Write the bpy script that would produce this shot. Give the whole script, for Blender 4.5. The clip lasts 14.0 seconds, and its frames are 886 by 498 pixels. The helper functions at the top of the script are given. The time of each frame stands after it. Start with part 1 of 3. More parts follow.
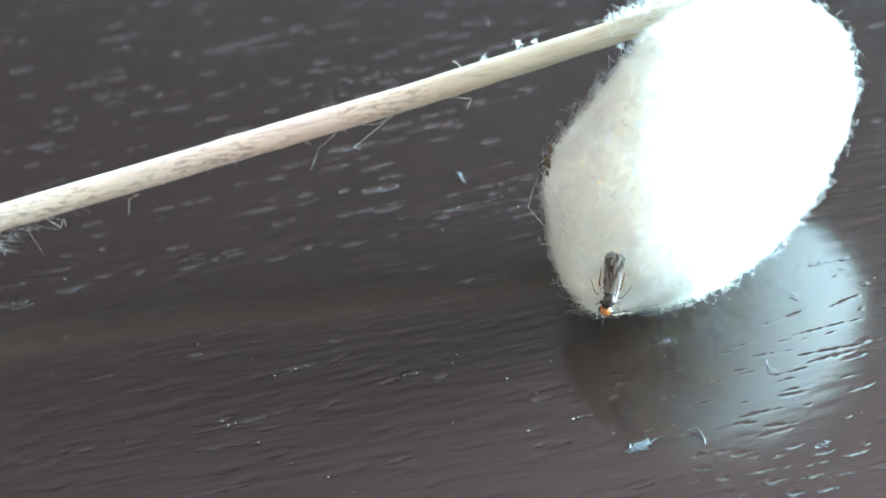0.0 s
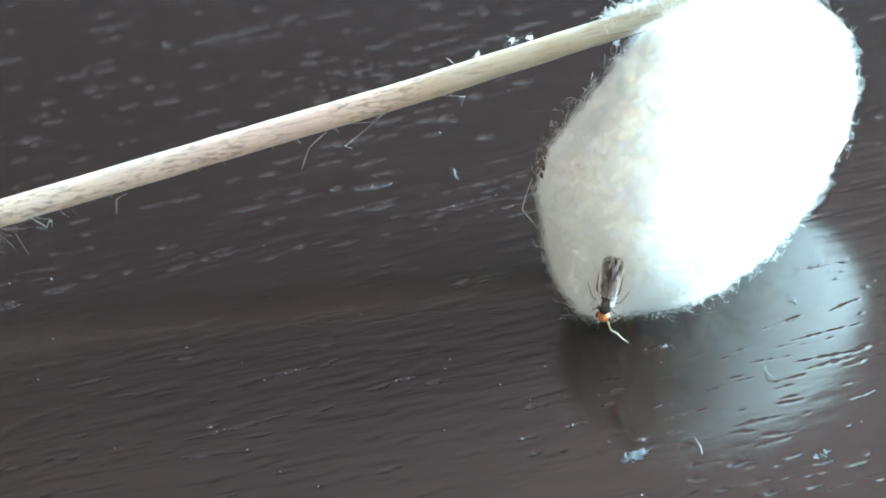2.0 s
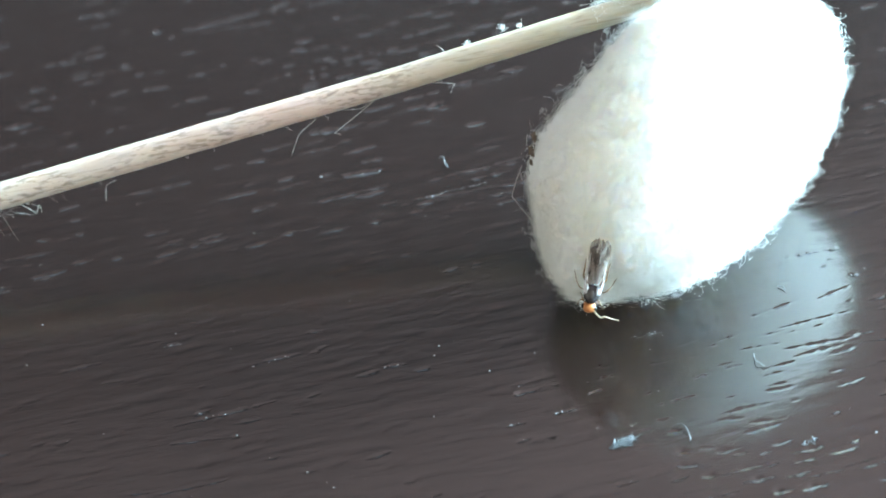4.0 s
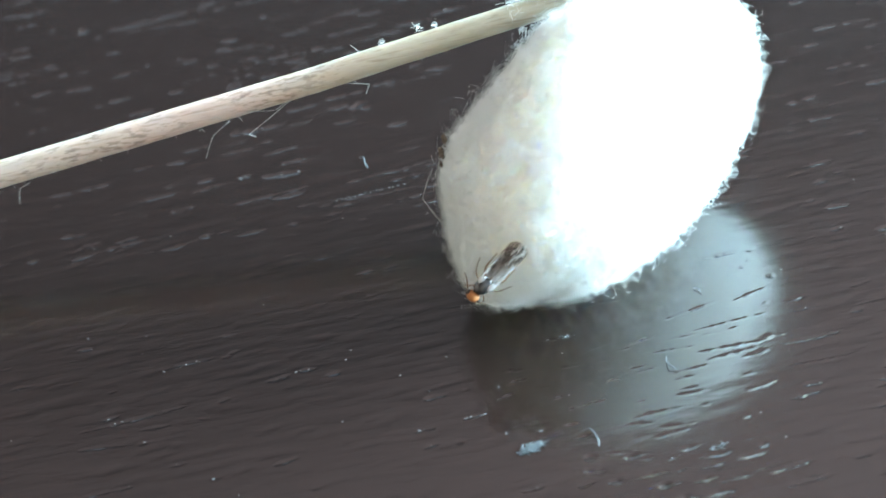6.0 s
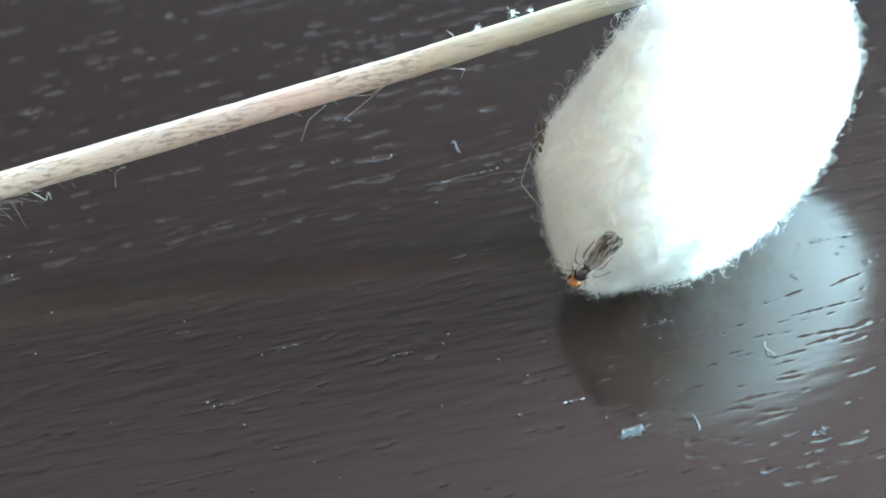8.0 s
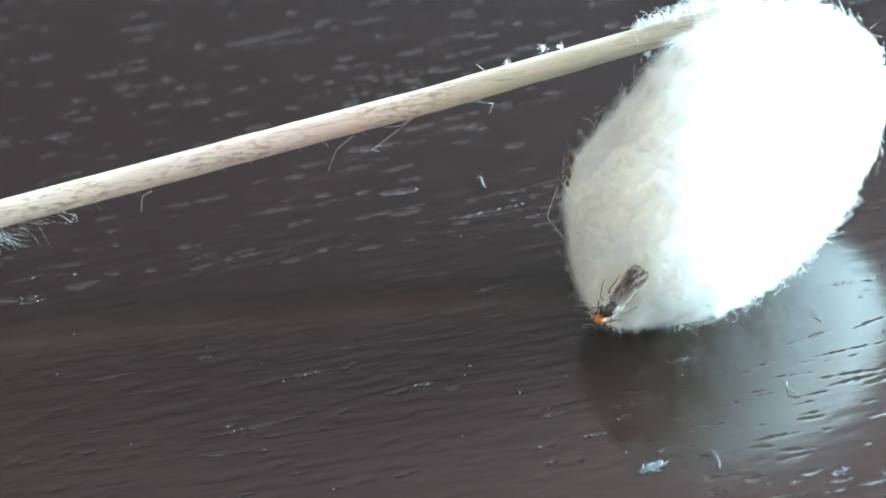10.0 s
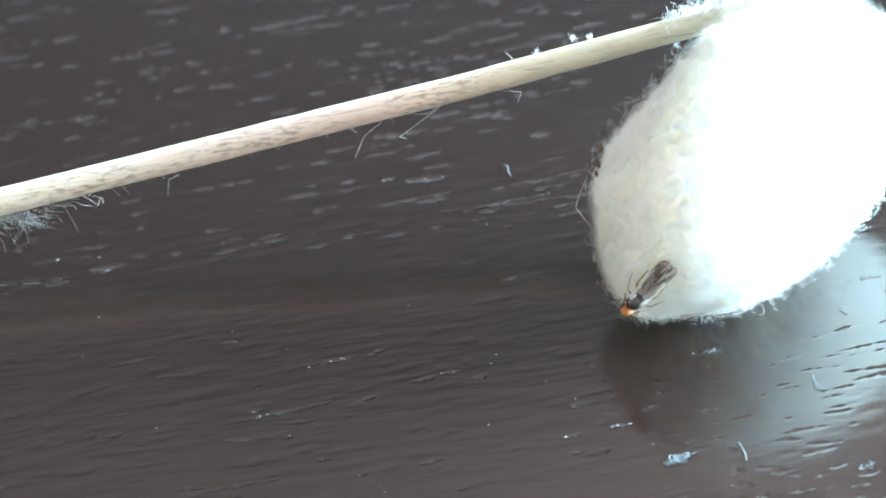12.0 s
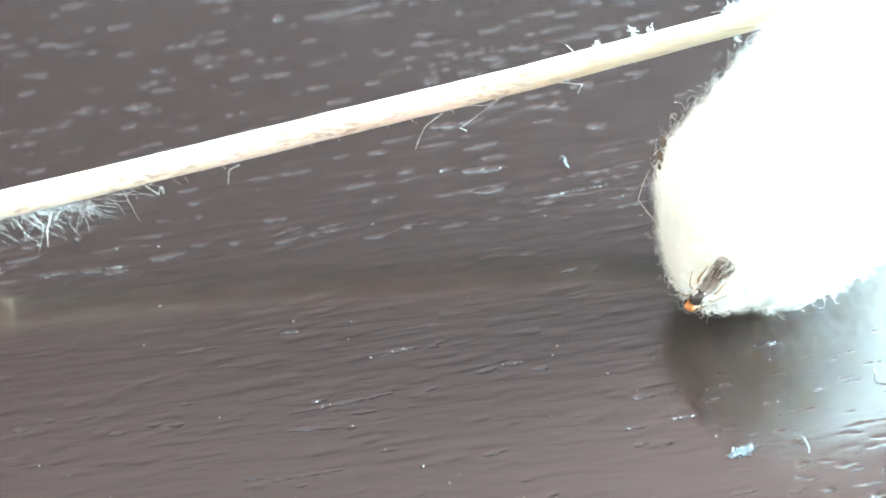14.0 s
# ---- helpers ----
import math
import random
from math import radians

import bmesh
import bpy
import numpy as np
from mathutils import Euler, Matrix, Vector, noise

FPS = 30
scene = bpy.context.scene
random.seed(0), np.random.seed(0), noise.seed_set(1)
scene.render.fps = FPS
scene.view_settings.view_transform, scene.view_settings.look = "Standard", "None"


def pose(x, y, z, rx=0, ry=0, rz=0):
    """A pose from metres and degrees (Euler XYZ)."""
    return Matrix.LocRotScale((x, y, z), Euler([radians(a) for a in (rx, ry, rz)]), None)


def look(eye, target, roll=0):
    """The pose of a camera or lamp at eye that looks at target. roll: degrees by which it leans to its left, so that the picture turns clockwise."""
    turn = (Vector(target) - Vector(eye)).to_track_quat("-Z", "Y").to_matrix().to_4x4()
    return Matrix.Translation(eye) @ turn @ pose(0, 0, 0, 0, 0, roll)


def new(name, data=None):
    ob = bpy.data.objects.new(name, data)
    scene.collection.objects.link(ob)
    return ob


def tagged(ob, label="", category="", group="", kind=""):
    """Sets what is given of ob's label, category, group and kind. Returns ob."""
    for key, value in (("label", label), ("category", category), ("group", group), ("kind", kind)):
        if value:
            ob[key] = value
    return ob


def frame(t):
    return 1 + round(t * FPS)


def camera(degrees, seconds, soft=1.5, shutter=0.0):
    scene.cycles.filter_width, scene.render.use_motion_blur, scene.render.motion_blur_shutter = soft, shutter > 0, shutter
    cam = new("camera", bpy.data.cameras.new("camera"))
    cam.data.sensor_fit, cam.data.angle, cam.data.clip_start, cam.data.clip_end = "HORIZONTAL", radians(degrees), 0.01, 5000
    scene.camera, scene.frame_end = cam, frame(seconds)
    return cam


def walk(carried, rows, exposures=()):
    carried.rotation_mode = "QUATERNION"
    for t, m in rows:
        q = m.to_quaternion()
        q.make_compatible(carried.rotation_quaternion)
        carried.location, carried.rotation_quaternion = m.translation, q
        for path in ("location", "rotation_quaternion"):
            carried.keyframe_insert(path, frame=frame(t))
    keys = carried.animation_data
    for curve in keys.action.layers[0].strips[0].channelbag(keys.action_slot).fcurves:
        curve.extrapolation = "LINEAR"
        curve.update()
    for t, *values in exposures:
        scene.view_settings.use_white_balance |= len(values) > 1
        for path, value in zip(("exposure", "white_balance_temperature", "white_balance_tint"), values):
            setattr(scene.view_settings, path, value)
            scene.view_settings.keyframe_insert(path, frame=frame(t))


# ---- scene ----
# The camera and its way: a hand-held close view of a table top.
cam = camera(20.0, 14.0, soft=1.5)
cam.data.dof.use_dof = True
cam.data.dof.focus_distance = 0.1000
cam.data.dof.aperture_fstop = 70.0
# seconds, stops, white balance
EXPOSURES = [(0.0, -0.13, 6400, 10), (1.5, -0.18, 6400, 10), (2.0, -0.34, 6400, 10), (3.0, -0.36, 6400, 10), (5.5, -0.43, 6400, 10), (6.0, -0.51, 6400, 10), (6.5, -0.68, 6400, 10), (7.0, -0.60, 6400, 10), (7.5, -0.51, 6400, 10), (8.0, -0.36, 6400, 10),
             (10.5, -0.30, 6400, 10), (11.0, -0.28, 6400, 10), (11.5, -0.23, 6400, 10), (12.0, -0.07, 6400, 10), (12.5, -0.28, 6400, 10), (13.0, 0.28, 6750, 10), (13.5, 0.91, 6700, 10), (14.0, 1.07, 6600, 10)]
PATH = [
    (0.0, look((0.000565, -0.073891, 0.069747), (0.002564, 0.007142, 0.000000), -9.708)),
    (0.5, look((0.000490, -0.073077, 0.070102), (0.002067, 0.006658, 0.000000), -9.792)),
    (1.0, look((0.000344, -0.073270, 0.070136), (0.002069, 0.006741, 0.000000), -9.626)),
    (1.5, look((0.001058, -0.072580, 0.069859), (0.002666, 0.007509, 0.000000), -9.781)),
    (2.0, look((0.001620, -0.071127, 0.070042), (0.002844, 0.007073, 0.000000), -10.074)),
    (2.5, look((0.001371, -0.071308, 0.069866), (0.002441, 0.006272, 0.000000), -10.047)),
    (3.0, look((0.001491, -0.071360, 0.069916), (0.002572, 0.006280, 0.000000), -9.999)),
    (5.5, look((0.001111, -0.071353, 0.069862), (0.003784, 0.005725, 0.000000), -9.335)),
    (5.8, look((0.001010, -0.071122, 0.070111), (0.003282, 0.005325, 0.000000), -9.629)),
    (6.0, look((0.006287, -0.070668, 0.069038), (0.006570, 0.005337, 0.000000), -10.699)),
    (6.5, look((0.003595, -0.070623, 0.069608), (0.004935, 0.005327, 0.000000), -10.322)),
    (7.0, look((0.003247, -0.070785, 0.069500), (0.003777, 0.005646, 0.000000), -10.578)),
    (7.5, look((0.003172, -0.070030, 0.070141), (0.003071, 0.005976, 0.000000), -10.886)),
    (8.0, look((0.003117, -0.070489, 0.069855), (0.002642, 0.005479, 0.000000), -10.852)),
    (8.2, look((0.002109, -0.071115, 0.070170), (0.001854, 0.005412, 0.000000), -10.565)),
    (10.3, look((0.002200, -0.071464, 0.068990), (0.001777, 0.007857, 0.000000), -8.987)),
    (10.5, look((0.002517, -0.071262, 0.069091), (0.001658, 0.007829, 0.000000), -9.179)),
    (11.0, look((0.001947, -0.071215, 0.069189), (0.001440, 0.007815, 0.000000), -8.782)),
    (11.5, look((0.001254, -0.071191, 0.069324), (0.001575, 0.007274, 0.000000), -8.289)),
    (12.0, look((0.000765, -0.071232, 0.069339), (0.000745, 0.007233, 0.000000), -8.138)),
    (12.5, look((0.001559, -0.071086, 0.069380), (0.002098, 0.007062, 0.000000), -8.119)),
    (13.0, look((-0.009144, -0.072122, 0.070654), (-0.005401, 0.007029, 0.000000), -6.103)),
    (13.5, look((-0.008470, -0.071924, 0.070610), (-0.005893, 0.007389, 0.000000), -6.216)),
    (14.0, look((-0.001792, -0.070967, 0.070325), (-0.001749, 0.007179, 0.000000), -7.800)),
]
walk(cam, PATH, exposures=EXPOSURES)

# ---- light: sky outside, daylight entering by one wide window ----
MM = 0.001
WIN_X, WIN_Y0, WIN_Y1, WIN_Z0, WIN_Z1 = 2.00, -0.45, 1.85, 0.02, 1.00
world = bpy.data.worlds.new("sky")
world.use_nodes = True
scene.world = world
sky = world.node_tree.nodes.new("ShaderNodeTexSky")
sky.sky_type = "NISHITA"
sky.sun_disc = False
sky.sun_elevation, sky.sun_rotation = radians(40), radians(60)
world.node_tree.links.new(sky.outputs[0], world.node_tree.nodes["Background"].inputs[0])
world.node_tree.nodes["Background"].inputs[1].default_value = 0.1

lamp = bpy.data.lights.new("window_daylight", "AREA")
lamp.shape, lamp.size, lamp.size_y = "RECTANGLE", WIN_Y1 - WIN_Y0, WIN_Z1 - WIN_Z0
lamp.energy, lamp.color = 2850.0, (0.56, 0.86, 1.0)
daylight = new("window_daylight", lamp)
daylight.matrix_world = look((WIN_X + 0.10, (WIN_Y0 + WIN_Y1) / 2, (WIN_Z0 + WIN_Z1) / 2),
                             (0.0, (WIN_Y0 + WIN_Y1) / 2, (WIN_Z0 + WIN_Z1) / 2))
# a weak lamp added unseen behind the table, to make the pores glint
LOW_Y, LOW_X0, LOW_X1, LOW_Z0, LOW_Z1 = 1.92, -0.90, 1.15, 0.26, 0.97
lamp = bpy.data.lights.new("pore_glint_lamp", "AREA")
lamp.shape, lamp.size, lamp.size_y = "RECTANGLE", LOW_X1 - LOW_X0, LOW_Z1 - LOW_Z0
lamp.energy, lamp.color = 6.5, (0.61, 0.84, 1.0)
daylight = new("pore_glint_lamp", lamp)
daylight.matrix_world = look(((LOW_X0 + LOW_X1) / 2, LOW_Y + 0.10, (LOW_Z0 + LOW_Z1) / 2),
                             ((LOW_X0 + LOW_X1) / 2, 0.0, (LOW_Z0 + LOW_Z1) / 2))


# ---- materials ----
GRAIN = radians(3.7)


class Nodes:
    """A small builder for one node material."""

    def __init__(self, name):
        self.mat = bpy.data.materials.new(name)
        self.mat.use_nodes = True
        self.tree = self.mat.node_tree
        self.bsdf = self.tree.nodes["Principled BSDF"]
        self.out = self.tree.nodes["Material Output"]
        self.coord = self.tree.nodes.new("ShaderNodeTexCoord").outputs["Object"]

    def link(self, a, b):
        self.tree.links.new(a, b)

    def put(self, **values):
        for key, value in values.items():
            socket = self.bsdf.inputs[key.replace("_", " ")]
            if isinstance(value, bpy.types.NodeSocket):
                self.link(value, socket)
            else:
                socket.default_value = value
        return self

    def mapped(self, scale, turn=0.0):
        m = self.tree.nodes.new("ShaderNodeMapping")
        m.inputs["Scale"].default_value = scale
        m.inputs["Rotation"].default_value = (0, 0, turn)
        self.link(self.coord, m.inputs["Vector"])
        return m.outputs[0]

    def noise(self, scale, detail=4.0, rough=0.55, vector=None):
        n = self.tree.nodes.new("ShaderNodeTexNoise")
        n.inputs["Scale"].default_value = scale
        n.inputs["Detail"].default_value = detail
        n.inputs["Roughness"].default_value = rough
        self.link(vector or self.coord, n.inputs["Vector"])
        return n.outputs[0]

    def ramp(self, fac, stops):
        r = self.tree.nodes.new("ShaderNodeValToRGB")
        el = r.color_ramp.elements
        while len(el) < len(stops):
            el.new(0.5)
        for e, (p, c) in zip(el, stops):
            e.position, e.color = p, (*c, 1) if len(c) == 3 else c
        self.link(fac, r.inputs[0])
        return r.outputs[0]

    def mix(self, fac, a, b, kind="MIX"):
        n = self.tree.nodes.new("ShaderNodeMix")
        n.data_type, n.blend_type = "RGBA", kind
        for value, socket in ((fac, n.inputs[0]), (a, n.inputs[6]), (b, n.inputs[7])):
            if isinstance(value, bpy.types.NodeSocket):
                self.link(value, socket)
            else:
                socket.default_value = value if isinstance(value, float) else (*value, 1)
        return n.outputs[2]

    def span(self, fac, low, high):
        n = self.tree.nodes.new("ShaderNodeMapRange")
        n.inputs["To Min"].default_value, n.inputs["To Max"].default_value = low, high
        self.link(fac, n.inputs["Value"])
        return n.outputs[0]

    def bump(self, height, strength, distance, under=None):
        b = self.tree.nodes.new("ShaderNodeBump")
        if under:
            fine = self.tree.nodes.new("ShaderNodeBump")
            fine.inputs["Strength"].default_value, fine.inputs["Distance"].default_value = 1.0, under[1]
            self.link(under[0], fine.inputs["Height"])
            self.link(fine.outputs[0], b.inputs["Normal"])
        b.inputs["Strength"].default_value, b.inputs["Distance"].default_value = strength, distance
        self.link(height, b.inputs["Height"])
        self.link(b.outputs[0], self.bsdf.inputs["Normal"])
        return self

    def island(self):
        return self.tree.nodes.new("ShaderNodeNewGeometry").outputs["Random Per Island"]

    def through_light(self, share, colour):
        """Lets a share of the light pass, as a thin thing does."""
        t = self.tree.nodes.new("ShaderNodeBsdfTranslucent")
        if isinstance(colour, bpy.types.NodeSocket):
            self.link(colour, t.inputs[0])
        else:
            t.inputs[0].default_value = (*colour, 1)
        m = self.tree.nodes.new("ShaderNodeMixShader")
        m.inputs[0].default_value = share
        self.link(self.bsdf.outputs[0], m.inputs[1])
        self.link(t.outputs[0], m.inputs[2])
        self.link(m.outputs[0], self.out.inputs["Surface"])
        return self


def table_wood():
    n = Nodes("dark_stained_wood")
    fine = n.noise(6.0, 5, 0.6, n.mapped((60, 900, 60), GRAIN))
    broad = n.noise(1.2, 3, 0.5, n.mapped((40, 220, 40), GRAIN))
    c = n.ramp(fine, [(0.25, (0.0048, 0.0023, 0.0018)), (0.55, (0.0083, 0.0039, 0.0031)), (0.8, (0.0133, 0.0063, 0.0050))])
    c = n.mix(n.span(broad, 0.0, 0.6), c, (0.0071, 0.0033, 0.0026))
    n.put(Base_Color=c, Roughness=n.span(n.noise(900, 3), 0.155, 0.225), IOR=1.75)
    return n.bump(n.noise(1.6, 3, 0.5, n.mapped((140, 1100, 140), GRAIN)), 0.13, 0.00007, (n.noise(15000, 2), 0.0000011)).mat


def cotton(name, colour, low, share=0.45):
    n = Nodes(name)
    c = n.mix(n.ramp(n.noise(260, 4), [(0.35, (0, 0, 0)), (0.7, (1, 1, 1))]), colour, low)
    n.put(Base_Color=c, Roughness=0.95, Specular_IOR_Level=0.15)
    n.through_light(share, c)
    return n.mat


def cotton_core():
    n = Nodes("white_silk_core")
    c = n.mix(n.ramp(n.noise(220, 5), [(0.35, (0, 0, 0)), (0.7, (1, 1, 1))]), (0.85, 0.855, 0.835), (0.79, 0.785, 0.75))
    n.put(Base_Color=c, Roughness=0.95, Specular_IOR_Level=0.1)
    n.put(Subsurface_Weight=1.0, Subsurface_Radius=(1.0, 0.85, 0.7), Subsurface_Scale=0.0095)
    return n.bump(n.noise(5000, 5, 0.7), 0.9, 0.00012).mat


def straw():
    n = Nodes("dry_straw")
    split = n.tree.nodes.new("ShaderNodeSeparateXYZ")
    n.link(n.coord, split.inputs[0])
    along = n.tree.nodes.new("ShaderNodeMapRange")
    along.inputs["From Min"].default_value, along.inputs["From Max"].default_value = -0.024, 0.016
    n.link(split.outputs[0], along.inputs["Value"])
    streak = n.noise(1.0, 5, 0.65, n.mapped((160, 6000, 6000)))
    spot = n.noise(1.0, 3, 0.55, n.mapped((1900, 7500, 7500)))
    patch = n.noise(1.0, 2, 0.5, n.mapped((330, 900, 900)))
    # pale at the sheath, rosy in the middle, yellow-green near the cocoon
    c = n.ramp(along.outputs[0], [(0.0, (0.52, 0.43, 0.34)), (0.33, (0.47, 0.37, 0.31)), (0.56, (0.47, 0.30, 0.255)), (0.74, (0.37, 0.305, 0.215)), (1.0, (0.33, 0.285, 0.185))])
    c = n.mix(n.span(streak, 0.0, 0.7), c, (0.60, 0.545, 0.47))
    flecks = n.mix(1.0, n.ramp(spot, [(0.51, (0, 0, 0)), (0.60, (0.54, 0.54, 0.54))]), n.ramp(patch, [(0.38, (0.1, 0.1, 0.1)), (0.54, (1, 1, 1))]), "MULTIPLY")
    bare = n.ramp(along.outputs[0], [(0.0, (0.5, 0.5, 0.5)), (0.25, (1, 1, 1)), (0.62, (1, 1, 1)), (0.78, (0.12, 0.12, 0.12))])
    flecks = n.mix(1.0, flecks, bare, "MULTIPLY")
    c = n.mix(flecks, c, (0.075, 0.042, 0.030))
    thread = n.noise(1.0, 3, 0.5, n.mapped((70, 9000, 9000)))
    c = n.mix(n.ramp(thread, [(0.57, (0, 0, 0)), (0.70, (0.42, 0.42, 0.42))]), c, (0.13, 0.085, 0.055))
    n.put(Base_Color=c, Roughness=0.42, Subsurface_Weight=0.7, Subsurface_Radius=(1, 0.75, 0.5), Subsurface_Scale=0.0006)
    n.through_light(0.22, c)
    return n.bump(streak, 0.5, 0.00003).mat


def plain(name, colour, rough=0.5, metal=0.0, vary=0.25, scale=3000.0, share=0.0):
    n = Nodes(name)
    dark = tuple(v * (1 - vary) for v in colour)
    c = n.mix(n.noise(scale, 4), dark, tuple(min(1, v * (1 + vary * 0.6)) for v in colour))
    n.put(Base_Color=c, Roughness=rough, Metallic=metal)
    n.bump(n.noise(scale * 2, 3), 0.3, 0.00001)
    if share:
        n.through_light(share, c)
    return n.mat


def wing_film():
    n = Nodes("smoky_wing")
    vein = n.noise(1.0, 5, 0.65, n.mapped((1500, 8000, 1500)))
    split = n.tree.nodes.new("ShaderNodeSeparateXYZ")
    n.link(n.coord, split.inputs[0])
    along = n.tree.nodes.new("ShaderNodeMapRange")
    along.inputs["From Min"].default_value, along.inputs["From Max"].default_value = -0.0016, 0.0002
    n.link(split.outputs[0], along.inputs["Value"])
    tint = n.ramp(along.outputs[0], [(0.0, (0.06, 0.038, 0.028)), (0.30, (0.11, 0.075, 0.06)), (0.55, (0.22, 0.185, 0.165)), (1.0, (0.38, 0.37, 0.37))])
    c = n.mix(n.ramp(vein, [(0.52, (0, 0, 0)), (0.64, (1, 1, 1))]), tint, (0.52, 0.50, 0.49))
    c = n.mix(n.ramp(vein, [(0.36, (0.9, 0.9, 0.9)), (0.47, (0, 0, 0))]), c, (0.045, 0.03, 0.024))
    n.put(Base_Color=c, Roughness=0.28, Alpha=n.span(vein, 1.0, 0.25))
    return n.bump(vein, 0.5, 0.00001).mat


WOOD = table_wood()
CORE = cotton_core()
FLUFF = cotton("white_silk_fibre", (0.86, 0.87, 0.855), (0.82, 0.82, 0.79))
STRAW = straw()
HUSK = plain("orange_straw", (0.41, 0.275, 0.18), 0.5, vary=0.3, scale=900)
HAIR = plain("pale_plant_hair", (0.36, 0.34, 0.31), 0.35, scale=2000, share=0.3)
TUFT = plain("white_plant_hair", (0.34, 0.335, 0.315), 0.35, scale=2000, share=0.3)
# pale tone for dust and for glints of the pores put in as specks
SPECK = plain("pale_dust_and_glint", (0.16, 0.165, 0.175), 0.35)
THREAD = plain("pale_thread", (0.055, 0.062, 0.068), 0.5)
LINT = plain("pale_lint", (0.105, 0.117, 0.125), 0.6, scale=5000, share=0.3)
DEBRIS = plain("brown_debris", (0.10, 0.070, 0.045), 0.7, vary=0.5)
ORANGE = plain("orange_shell", (0.30, 0.105, 0.024), 0.5, vary=0.2)
EYE = plain("dark_eye", (0.022, 0.016, 0.014), 0.12)
DARK = plain("dark_shell", (0.030, 0.027, 0.028), 0.16, vary=0.5, scale=6000)
BELLY = plain("amber_brown_shell", (0.27, 0.155, 0.055), 0.35, vary=0.4)
LEG = plain("amber_leg", (0.20, 0.105, 0.035), 0.4, vary=0.5)
FEELER = plain("amber_feeler", (0.13, 0.085, 0.048), 0.5, vary=0.4)
WING = wing_film()
# wing base plates, pale enough to carry the white highlights by the thorax
PLATE = plain("pale_wing_base_highlight", (0.45, 0.45, 0.46), 0.2, vary=0.5, scale=5000)
RIM = plain("pale_wing_edge", (0.42, 0.42, 0.42), 0.2, vary=0.3)
# unseen walls and ceiling, toned by the bounce and reflections they give
PLASTER = plain("cream_plaster", (0.385, 0.255, 0.19), 0.85, vary=0.06, scale=4)
DARKWALL = plain("dark_brown_wall", (0.0095, 0.0048, 0.0038), 0.85, vary=0.1, scale=4)
CEILING = plain("brown_ceiling", (0.110, 0.0600, 0.0515), 0.9, vary=0.04, scale=4)
FLOORING = plain("brown_floor", (0.11, 0.07, 0.045), 0.5, vary=0.3, scale=9)
PAINT = plain("white_frame_paint", (0.8, 0.8, 0.78), 0.4, vary=0.05, scale=30)


# ---- builders ----
def quick_mesh(name, verts, faces, material, smooth=True):
    """A mesh of many faces of one kind, from arrays."""
    verts, faces = np.asarray(verts, dtype=np.float32), np.asarray(faces, dtype=np.int32)
    k = faces.shape[1]
    me = bpy.data.meshes.new(name)
    me.vertices.add(len(verts))
    me.vertices.foreach_set("co", verts.ravel())
    me.loops.add(faces.size)
    me.loops.foreach_set("vertex_index", faces.ravel())
    me.polygons.add(len(faces))
    me.polygons.foreach_set("loop_start", np.arange(0, faces.size, k, dtype=np.int32))
    me.polygons.foreach_set("loop_total", np.full(len(faces), k, dtype=np.int32))
    me.materials.append(material)
    me.polygons.foreach_set("use_smooth", np.full(len(faces), smooth))
    me.update(calc_edges=True)
    me.validate()
    return new(name, me)


def part(name, bm, material, parent, label="", smooth=True):
    me = bpy.data.meshes.new(name)
    bm.to_mesh(me)
    bm.free()
    me.materials.append(material)
    if smooth:
        me.polygons.foreach_set("use_smooth", [True] * len(me.polygons))
    ob = new(name, me)
    ob.parent = parent
    return tagged(ob, label)


def child(ob, parent, label="", kind=""):
    ob.parent = parent
    return tagged(ob, label, kind=kind)


def box(bm, a, b, bevel=0.0):
    m = Matrix.Translation([(p + q) / 2 for p, q in zip(a, b)]) @ Matrix.Diagonal((*[abs(q - p) for p, q in zip(a, b)], 1))
    vs = bmesh.ops.create_cube(bm, size=1, matrix=m)["verts"]
    if bevel:
        es = list({e for v in vs for e in v.link_edges})
        bmesh.ops.bevel(bm, geom=es, offset=bevel, segments=2, affect="EDGES")


def tube(points, radii, sides=8, cap=True):
    """Vertices and faces of a round tube along points."""
    pts = [Vector(p) for p in points]
    verts, faces = [], []
    side = None
    for i, p in enumerate(pts):
        d = (pts[min(i + 1, len(pts) - 1)] - pts[max(i - 1, 0)]).normalized()
        if side is None:
            side = d.orthogonal().normalized()
        side = (side - d * side.dot(d)).normalized()
        up = d.cross(side)
        for k in range(sides):
            a = 2 * math.pi * k / sides
            verts.append(p + (side * math.cos(a) + up * math.sin(a)) * radii[i])
    for i in range(len(pts) - 1):
        for k in range(sides):
            a, b = i * sides + k, i * sides + (k + 1) % sides
            faces.append((a, b, b + sides, a + sides))
    if cap:
        faces.append(tuple(range(sides))[::-1])
        faces.append(tuple(range((len(pts) - 1) * sides, len(pts) * sides)))
    return verts, faces


def tube_bm(points, radii, sides=8, bm=None):
    bm = bm or bmesh.new()
    verts, faces = tube(points, radii, sides)
    vs = [bm.verts.new(v) for v in verts]
    for f in faces:
        bm.faces.new([vs[i] for i in f])
    return bm


def spline(points, n):
    """n points on a smooth curve through the given ones."""
    p = np.array(points, float)
    t = np.linspace(0, len(p) - 1, n)
    i = np.clip(t.astype(int), 0, len(p) - 2)
    f = (t - i)[:, None]
    a, b, c, d = p[np.clip(i - 1, 0, None)], p[i], p[i + 1], p[np.clip(i + 2, None, len(p) - 1)]
    return 0.5 * (2 * b + (c - a) * f + (2 * a - 5 * b + 4 * c - d) * f ** 2 + (3 * b - a - 3 * c + d) * f ** 3)


